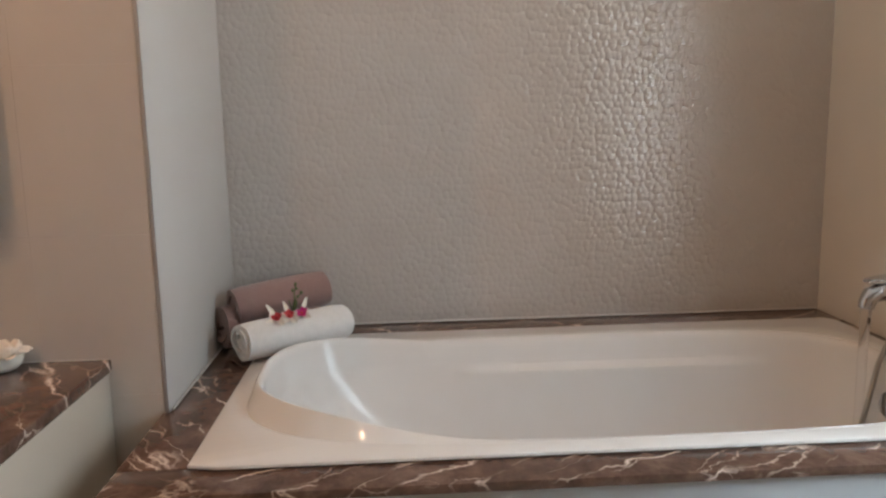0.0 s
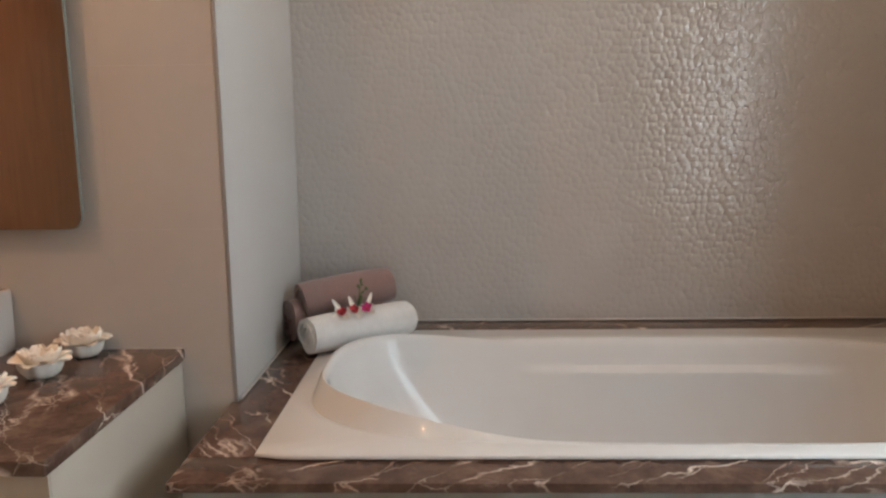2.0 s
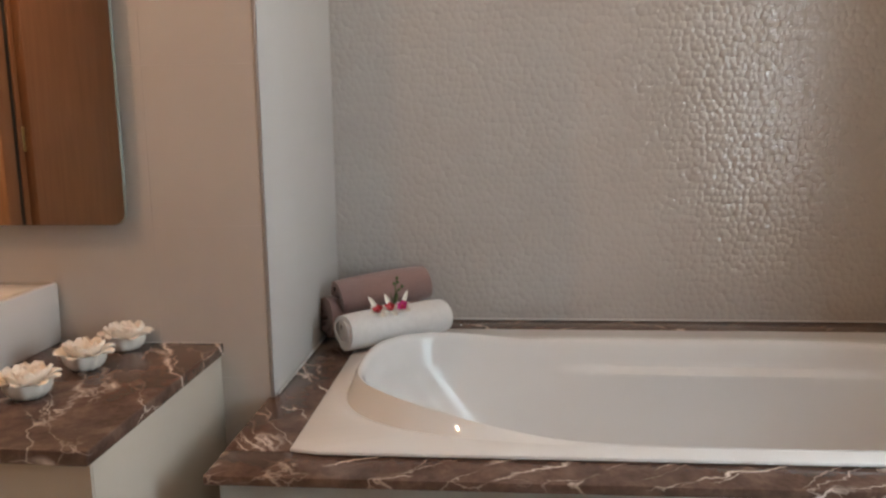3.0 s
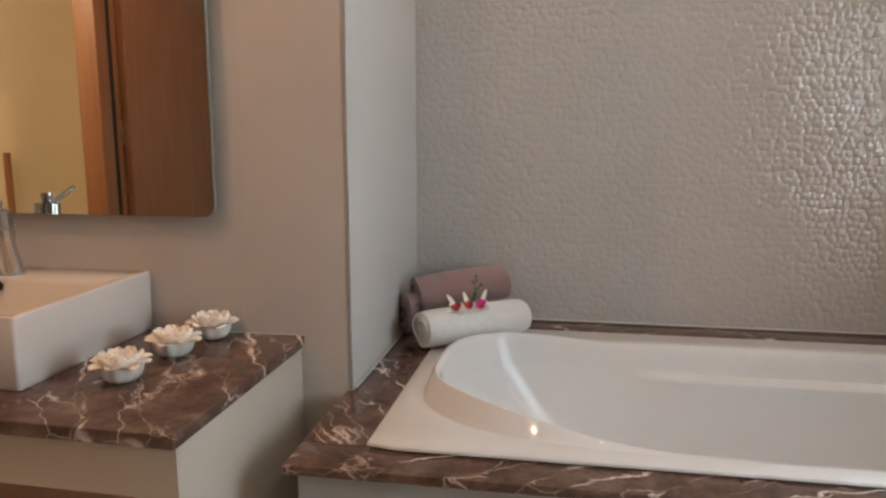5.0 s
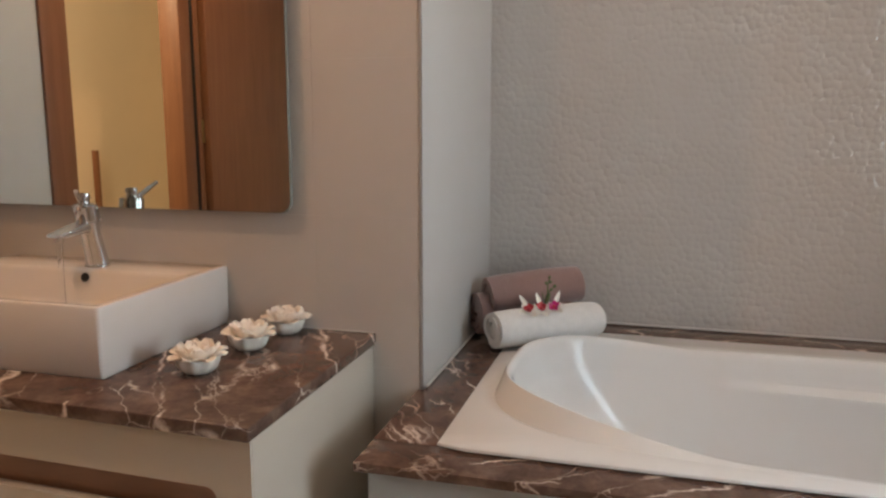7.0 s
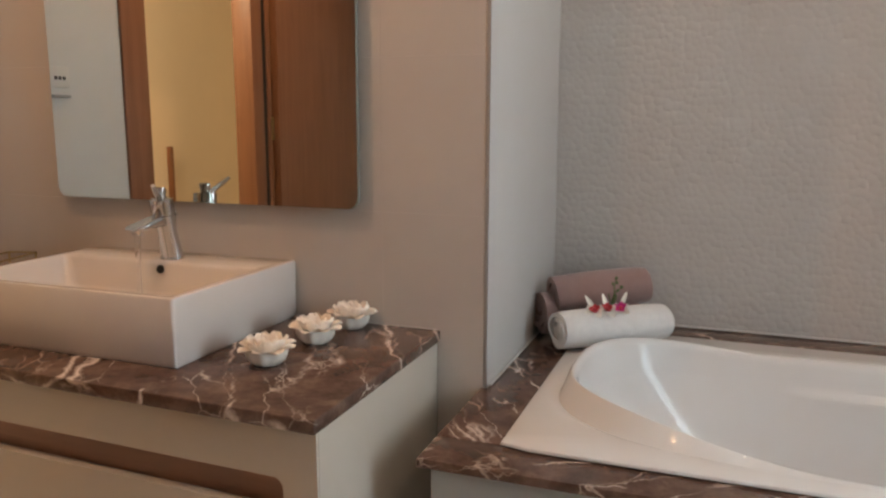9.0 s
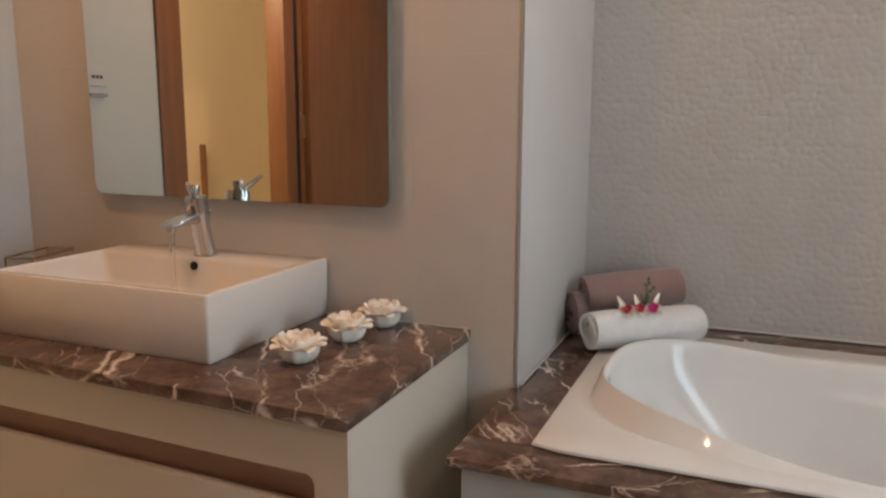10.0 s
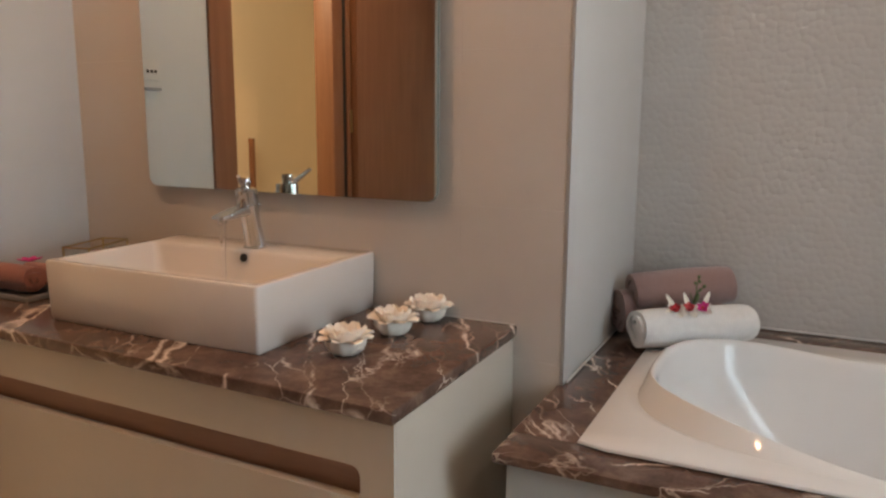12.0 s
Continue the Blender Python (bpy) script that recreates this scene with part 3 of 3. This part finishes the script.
basin = tagged(empty("wash_basin"), "white rectangular ceramic vessel basin on brown marble", "basin")
part("bowl", basin_shell(), CERAMIC, basin)
bx, by = basin_at(0.520, 0.705)
# the hole is not cut: its inner shade is a black disc
hole = part("overflow_hole", lathe([(0.001, 0), (0.0105, 0), (0.011, 0.002), (0.009, 0.003), (0.008, 0.0015), (0.001, 0.0015)], 24), BLACK, basin, "round overflow hole, its inner shade a black disc")
hole.matrix_local = pose(bx, by - 0.006, ZB - 0.019, 78, 0, 3)
bx, by = basin_at(0.5, 0.42)
part("drain", lathe([(0.001, 0), (0.03, 0), (0.032, 0.003), (0.02, 0.006), (0.001, 0.006)], 24), CHROME, basin, "chrome drain").location = (bx, by, ZB - 0.0955)


def basin_mixer():
    """Leaning chrome pillar, flat spout to the front, cap and lever above; the water is running."""
    x, y = basin_at(0.512, 0.80)
    t = tagged(empty("basin_mixer", (x, y, ZB), -9), "chrome single-lever basin mixer with water running", "tap")
    part("base", lathe([(0.001, 0), (0.027, 0), (0.027, 0.004), (0.024, 0.007), (0.001, 0.007)], 28), CHROME, t)
    part("body", tube([(0, 0, 0.006), (0, -0.004, 0.03), (0, -0.012, 0.07), (0, -0.019, 0.106)], [0.0250, 0.0225, 0.021, 0.023], 28), CHROME, t)
    rings = []
    for d, w, h, z in ((0.0, 0.016, 0.016, 0.094), (0.03, 0.019, 0.013, 0.094), (0.065, 0.020, 0.009, 0.089), (0.098, 0.020, 0.006, 0.083), (0.106, 0.018, 0.003, 0.082)):
        rings.append([(px, -d - 0.008, z + pz) for px, pz in rounded(-w, w, -h, h, min(w, h) * 0.7, 4)])
    part("spout", loft(rings, True, True), CHROME, t)
    part("aerator", tube([(0, -0.100, 0.080), (0, -0.100, 0.068)], [0.011, 0.010], 18), CHROME, t)
    part("cap", tube([(0, -0.0192, 0.1065), (0, -0.0197, 0.109), (0, -0.0240, 0.143), (0, -0.0243, 0.147)], [0.0235, 0.0262, 0.0255, 0.019], 28), CHROME, t)
    part("lever", tube([(0.004, -0.030, 0.140), (0.012, -0.044, 0.151), (0.025, -0.066, 0.168), (0.034, -0.080, 0.180)], [0.0075, 0.0065, 0.0055, 0.0045], 14), CHROME, t)
    part("knob", lathe([(0.001, 0), (0.012, 0), (0.0105, 0.009), (0.013, 0.015), (0.0115, 0.024), (0.001, 0.026)], 20), CHROME, t).location = (0, -0.0245, 0.1455)
    part("pull_rod", tube([(-0.012, 0.030, 0.0), (-0.012, 0.030, 0.096), (-0.012, 0.030, 0.100), (-0.012, 0.030, 0.106)], [0.002, 0.002, 0.005, 0.004], 10), CHROME, t)
    part("water", tube([(0, -0.100, 0.067), (0, -0.1005, 0.0), (0, -0.101, -0.05), (0, -0.101, -0.084)], [0.0065, 0.0052, 0.0048, 0.006], 12), WATER, t, "clear running water")
    t.scale = (1.22, 1.0, 1.04)
    return t


basin_mixer()

# mirror
MX0, MX1, MZ0, MZ1, MY = -1.210, -0.306, 0.983, 2.02, 1.5354
mirror = tagged(empty("wall_mirror"), "large frameless mirror with rounded corners above the basin", "mirror")
part("glass", upright_plate(rounded(MX0, MX1, MZ0, MZ1, 0.028), MY, MY + 0.003), MIRROR, mirror, smooth=False)
part("backing", upright_plate(rounded(MX0 - 0.0015, MX1 + 0.0015, MZ0 - 0.0015, MZ1 + 0.0015, 0.029), MY + 0.0032, MY + 0.009), EDGE_GLASS, mirror, "thin polished edge")
part("hanger", box(MX0 + 0.12, MX1 - 0.12, MY + 0.0092, YV - 0.0005, MZ0 + 0.12, MZ1 - 0.12), PLASTER, mirror)

# downlights; the last one houses the added fill
for dx, dy, watts, tint in DOWNLIGHTS:
    d = tagged(empty("ceiling_downlight", (dx, dy, ZC)), "small round recessed warm ceiling downlight, unseen, placed for its light", "downlight", "ceiling downlights")
    part("ring", lathe([(0.030, -0.001), (0.045, -0.001), (0.045, -0.005), (0.034, -0.008), (0.030, -0.004)], 28), CHROME, d)
    part("lens", lathe([(0.001, -0.0035), (0.028, -0.0035), (0.028, -0.001), (0.001, -0.001)], 24), LAMP_GLOW, d)

# ---- towels ----
def rolled(length, radius, turns, seed, sag=0.06, gap=0.0009):
    """A towel rolled up along x: one thick spiral sheet, a little uneven."""
    rng = random.Random(seed)
    th = radius / (turns + 0.25)
    steps, ns = int(turns * 26), 18
    ph = [rng.uniform(0, 6.28) for _ in range(6)]
    start = radians(318) - 2 * math.pi * turns
    rings = []
    for i in range(ns + 1):
        s = i / ns
        x = (s - 0.5) * length
        outer, inner = [], []
        for k in range(steps + 1):
            a = 2 * math.pi * turns * k / steps
            r = radius - th * (turns - a / (2 * math.pi))
            wob = 1 + 0.02 * math.sin(3 * a + ph[0] + 4 * s) + 0.018 * math.sin(7 * s + ph[1] + a)
            xe = x + (0.004 * math.sin(a * 1.3 + ph[2]) + 0.003 * math.sin(a * 0.37 + ph[3])) * (1 if i in (0, ns) else 0.3)
            pinch = 1 - 0.07 * (2 * abs(s - 0.5)) ** 6
            thin = min(1.0, (turns - a / (2 * math.pi)) / 0.14 + 0.08)
            low = max(r - th + gap, 0.0)
            for ring, rr in ((outer, low + (r - low) * thin), (inner, low)):
                y, z = rr * wob * pinch * math.cos(a + start), rr * wob * pinch * math.sin(a + start)
                if z < 0:
                    z *= 1 - sag
                ring.append((xe, y * (1 + 0.3 * sag), z))
        rings.append(outer + inner[::-1])
    return loft(rings, True, True)


def towel(name, mat, a, b, radius, turns, seed, label, sag=0.06):
    """A rolled towel whose axis runs from a to b."""
    a, b = Vector(a), Vector(b)
    ob = part(name, rolled((b - a).length, radius, turns, seed, sag), mat)
    d = (b - a).normalized()
    ob.matrix_world = Matrix.Translation((a + b) / 2) @ d.to_track_quat("X", "Z").to_matrix().to_4x4()
    return tagged(ob, label, "towel", "rolled towels")


TZ = ZD + 0.013
towel("rolled_towel", WHITE_TERRY, (0.097, 1.880, TZ + 0.053), (0.348, 2.076, TZ + 0.053), 0.058, 4.2, 3, "rolled white terry towel on the tub corner")
towel("rolled_towel", BROWN_TERRY, (0.015, 2.021, ZD + 0.074), (0.242, 2.198, ZD + 0.074), 0.072, 3.4, 5, "rolled mauve-brown terry towel tucked in the corner")
towel("rolled_towel", BROWN_TERRY, (0.052, 2.022, TZ + 0.116), (0.284, 2.199, TZ + 0.130), 0.063, 3.3, 8, "rolled mauve-brown terry towel leaning on the white one")


# ---- orchids ----
def petal(length, width, curl, cup, thick=0.0012, nu=6, nv=5, tip=1.0, end=0.95, ruffle=0.0):
    """A leaf-shaped shell that starts at the origin, grows along +x and curls up."""
    bm = bmesh.new()
    sheets = []
    for side in (0, 1):
        g = []
        for i in range(nu + 1):
            u = i / nu
            w = width * (math.sin(math.pi * (0.12 + (end - 0.12) * u ** tip)) ** 0.8) * 0.5
            ang = curl * u
            cx = length * (math.sin(ang) / curl if abs(curl) > 1e-4 else u)
            cz = length * ((1 - math.cos(ang)) / curl if abs(curl) > 1e-4 else 0)
            g.append([bm.verts.new((cx - side * thick * math.sin(ang), w * (2 * j / nv - 1), cz + cup * (2 * j / nv - 1) ** 2 * w - side * thick + ruffle * u * u * math.sin(2.9 * j + 1.3))) for j in range(nv + 1)])
        sheets.append(g)
    a, b = sheets
    for i in range(nu):
        for j in range(nv):
            bm.faces.new((a[i][j], a[i + 1][j], a[i + 1][j + 1], a[i][j + 1]))
            bm.faces.new((b[i][j], b[i][j + 1], b[i + 1][j + 1], b[i + 1][j]))
    rim_a = [a[i][0] for i in range(nu + 1)] + a[nu][1:] + [a[i][nv] for i in range(nu - 1, -1, -1)] + a[0][1:-1][::-1]
    rim_b = [b[i][0] for i in range(nu + 1)] + b[nu][1:] + [b[i][nv] for i in range(nu - 1, -1, -1)] + b[0][1:-1][::-1]
    n = len(rim_a)
    for k in range(n):
        bm.faces.new((rim_a[k], rim_b[k], rim_b[(k + 1) % n], rim_a[(k + 1) % n]))
    bmesh.ops.recalc_face_normals(bm, faces=bm.faces)
    return bm


def orchid(at, turn, centre, seed, lean):
    rng = random.Random(seed)
    t = tagged(empty("orchid", at, turn), "white orchid with a crimson centre lying on the towel", "flower", "orchids on the towel")
    t.matrix_world = pose(*at, 48, 0, turn)
    for k, (ang, ln, w) in enumerate(((lean, 0.050, 0.0125), (25, 0.024, 0.016), (160, 0.026, 0.016), (-50, 0.034, 0.018), (-128, 0.034, 0.018))):
        p = part("petal", petal(ln, w, 0.5 if k else 0.15, 0.35), PETAL_WHITE, t)
        p.matrix_local = pose(0, 0, 0, 0, rng.uniform(-14, 2), ang + rng.uniform(-8, 8))
    for k in range(5):
        p = part("lip", petal(0.017 + 0.004 * rng.random(), 0.014, 0.6, 0.4), centre, t, "crimson lip")
        p.matrix_local = pose(0, 0, 0.003, 0, rng.uniform(-34, -8), 72 * k + 18 + rng.uniform(-16, 16))
    part("column", lathe([(0.001, 0.002), (0.0035, 0.004), (0.004, 0.009), (0.001, 0.012)], 12), PETAL_RED, t)
    return t


def on_towel(s):
    """A point on the upper front of the white towel, s along its axis."""
    return (0.097 + 0.264 * s + 0.012, 1.880 + 0.206 * s - 0.022, TZ + 0.103)


orchid(on_towel(0.30), -8, PETAL_RED, 1, 128)
orchid(on_towel(0.41), 4, PETAL_RED, 2, 104)
orchid(on_towel(0.52), 10, PETAL_PINK, 3, 70)

sprig = tagged(empty("orchid_sprig", on_towel(0.44)), "green orchid sprig with small buds", "sprig")
stem = [(0, 0.015, 0.004), (0.004, 0.022, 0.03), (0.002, 0.026, 0.055), (0.006, 0.030, 0.078)]
part("stem", tube(stem, [0.0022, 0.002, 0.0017, 0.0012], 8), GREEN, sprig)
part("stem", tube([(0.003, 0.024, 0.04), (0.014, 0.026, 0.05), (0.020, 0.027, 0.056)], [0.0016, 0.0014, 0.001], 8), GREEN, sprig)
for k, (p, r) in enumerate((((0.006, 0.030, 0.080), 0.0042), ((-0.002, 0.027, 0.064), 0.004), ((0.009, 0.028, 0.068), 0.0038), ((0.021, 0.027, 0.057), 0.0046), ((0.012, 0.026, 0.047), 0.004))):
    b = part("bud", lathe([(0.0003, -1.25 * r), (0.7 * r, -0.7 * r), (r, 0), (0.7 * r, 0.8 * r), (0.0003, 1.4 * r)], 10), GREEN, sprig)
    b.matrix_local = pose(*p, 12 * k - 20, 15 - 9 * k, 0)
for k, (a, ry) in enumerate(((200, -62), (320, -58), (60, -66))):
    lf = part("leaf", petal(0.038, 0.012, 0.35, 0.2), GREEN, sprig)
    lf.matrix_local = pose(0.0, 0.016, 0.006, 0, ry, a)


# ---- lotus dishes ----
def lotus():
    t = tagged(empty("lotus_dish"), "cream ceramic lotus-shaped candle dish on the counter", "candle dish", "lotus dishes in a row")
    part("bowl", lathe([(0.002, 0.001), (0.022, 0.0005), (0.027, 0.002), (0.037, 0.012), (0.042, 0.023), (0.0435, 0.033), (0.0405, 0.034), (0.036, 0.023), (0.002, 0.014)], 54, 9, 0.04), BOWL_GLAZE, t)
    rng = random.Random(4)
    for n, r, z, ln, w, curl, tilt in ((8, 0.031, 0.030, 0.029, 0.036, -0.40, -30), (7, 0.026, 0.031, 0.029, 0.034, 0.25, -50), (5, 0.015, 0.033, 0.022, 0.026, 0.2, -60)):
        bm0 = None
        for k in range(n):
            a = 360 * (k + 0.5 * (n == 7)) / n + rng.uniform(-5, 5)
            if bm0 is None:
                p = part("petal", petal(ln, w, curl, 0.30, 0.0016, 6, 6, 0.85, 0.86, 0.0026), PETAL_CREAM, t)
                bm0 = p.data
            else:
                p = new("petal", bm0)
                p.parent = t
            p.matrix_local = pose(r * math.cos(radians(a)), r * math.sin(radians(a)), z, 0, 0, a) @ pose(0, 0, 0, rng.uniform(-7, 7), tilt + rng.uniform(-8, 8), 0)
    part("cup", lathe([(0.001, 0.024), (0.015, 0.024), (0.018, 0.040), (0.016, 0.040), (0.013, 0.031), (0.001, 0.031)], 20), PETAL_CREAM, t)
    return t


dish = lotus()
dish.matrix_world = pose(-0.350, 1.212, ZK + 0.0005, 0, 0, 10)
for m in (pose(-0.3345, 1.379, ZK + 0.0005, 0, 0, 47), pose(-0.317, 1.517, ZK + 0.0005, 0, 0, 83)):
    copy_thing(dish, m)

# ---- tray with small towels, and the wire holder ----
tray = tagged(empty("towel_tray", (-1.301, 1.200, ZK + 0.0005), 0), "dark shallow tray holding a small rolled towel", "tray")
part("base", box(-0.198, 0.0, 0.0, 0.175, 0.0, 0.004, 0.0015), TRAY, tray)
for b in ((-0.198, 0.0, -0.006, 0.0), (-0.198, 0.0, 0.175, 0.181), (0.0, 0.006, -0.006, 0.181), (-0.204, -0.198, -0.006, 0.181)):
    part("rim", box(*b, 0.0, 0.014, 0.002), TRAY_RIM, tray)
towel("rolled_towel", RED_TERRY, (-1.345, 1.256, ZK + 0.046), (-1.500, 1.250, ZK + 0.046), 0.043, 2.6, 11, "small red-brown rolled towel on the tray")
towel("rolled_towel", RED_TERRY, (-1.318, 1.335, ZK + 0.040), (-1.490, 1.336, ZK + 0.040), 0.036, 2.4, 14, "small red-brown rolled towel at the back of the tray")
tied = tagged(empty("tied_flower", (-1.375, 1.268, ZK + 0.0895)), "small dark pink flower on the rolled towel", "flower")
for k in range(6):
    p = part("petal", petal(0.032, 0.018, 0.3, 0.3), PETAL_PINK, tied)
    p.matrix_local = pose(0, 0, 0, 0, -6, 60 * k)

holder = tagged(empty("glass_holder", (-1.334, 1.444, ZK), 14), "small glass holder with thin brass wire edges", "holder")
W, D, H = 0.040, 0.085, 0.115
for sx in (-1, 1):
    for sy in (-1, 1):
        part("post", box(sx * W - 0.002, sx * W + 0.002, sy * D - 0.002, sy * D + 0.002, 0.0005, H), BRASS, holder)
for s in (-1, 1):
    for z in (0.003, H):
        part("wire", box(-W - 0.002, W + 0.002, s * D - 0.002, s * D + 0.002, z - 0.002, z + 0.002), BRASS, holder)
        part("wire", box(s * W - 0.002, s * W + 0.002, -D + 0.002, D - 0.002, z - 0.002, z + 0.002), BRASS, holder)
    part("pane", box(-W + 0.002, W - 0.002, s * D - 0.001, s * D + 0.001, 0.005, H - 0.002), GLASS, holder)

# ---- tiles ----
def tile_row(parent, mat, spans, rows, place):
    made = {}
    for a, b in spans:
        for c, d in rows:
            key = (round(b - a, 4), round(d - c, 4))
            if key not in made:
                bm = box(0.00018, b - a - 0.00018, 0, 0.007, 0.00018, d - c - 0.00018)
                ob = part("tile", bm, mat, parent, smooth=False)
                made[key] = ob.data
            else:
                ob = new("tile", made[key])
                ob.parent = parent
            ob.matrix_local = place(a, c)


ROWS = [(0.0, 0.272), (0.272, 0.624), (0.624, 0.976), (0.976, 1.328), (1.328, 1.680), (1.680, 2.032), (2.032, 2.384), (2.384, ZC)]
tile_row(wall_vanity, TILE, [(XL, -0.860), (-0.860, -0.260), (-0.260, -0.009)], ROWS, lambda a, c: pose(a, YV, c))
wall_return = structure(empty("wall_return"), "glossy pale tiled side wall of the bath niche", "wall")
part("backing", box(-0.0088, -0.0065, YV + 0.0062, YB - 0.0002, 0, ZC), GLOSS_TILE, wall_return)
UP = [(0.0, ZD + 0.0005), (ZD + 0.0005, 1.78), (1.78, ZC)]
tile_row(wall_return, GLOSS_TILE, [(YV + 0.0062, YB - 0.007)], UP, lambda a, c: pose(0, a, c, 0, 0, 90))
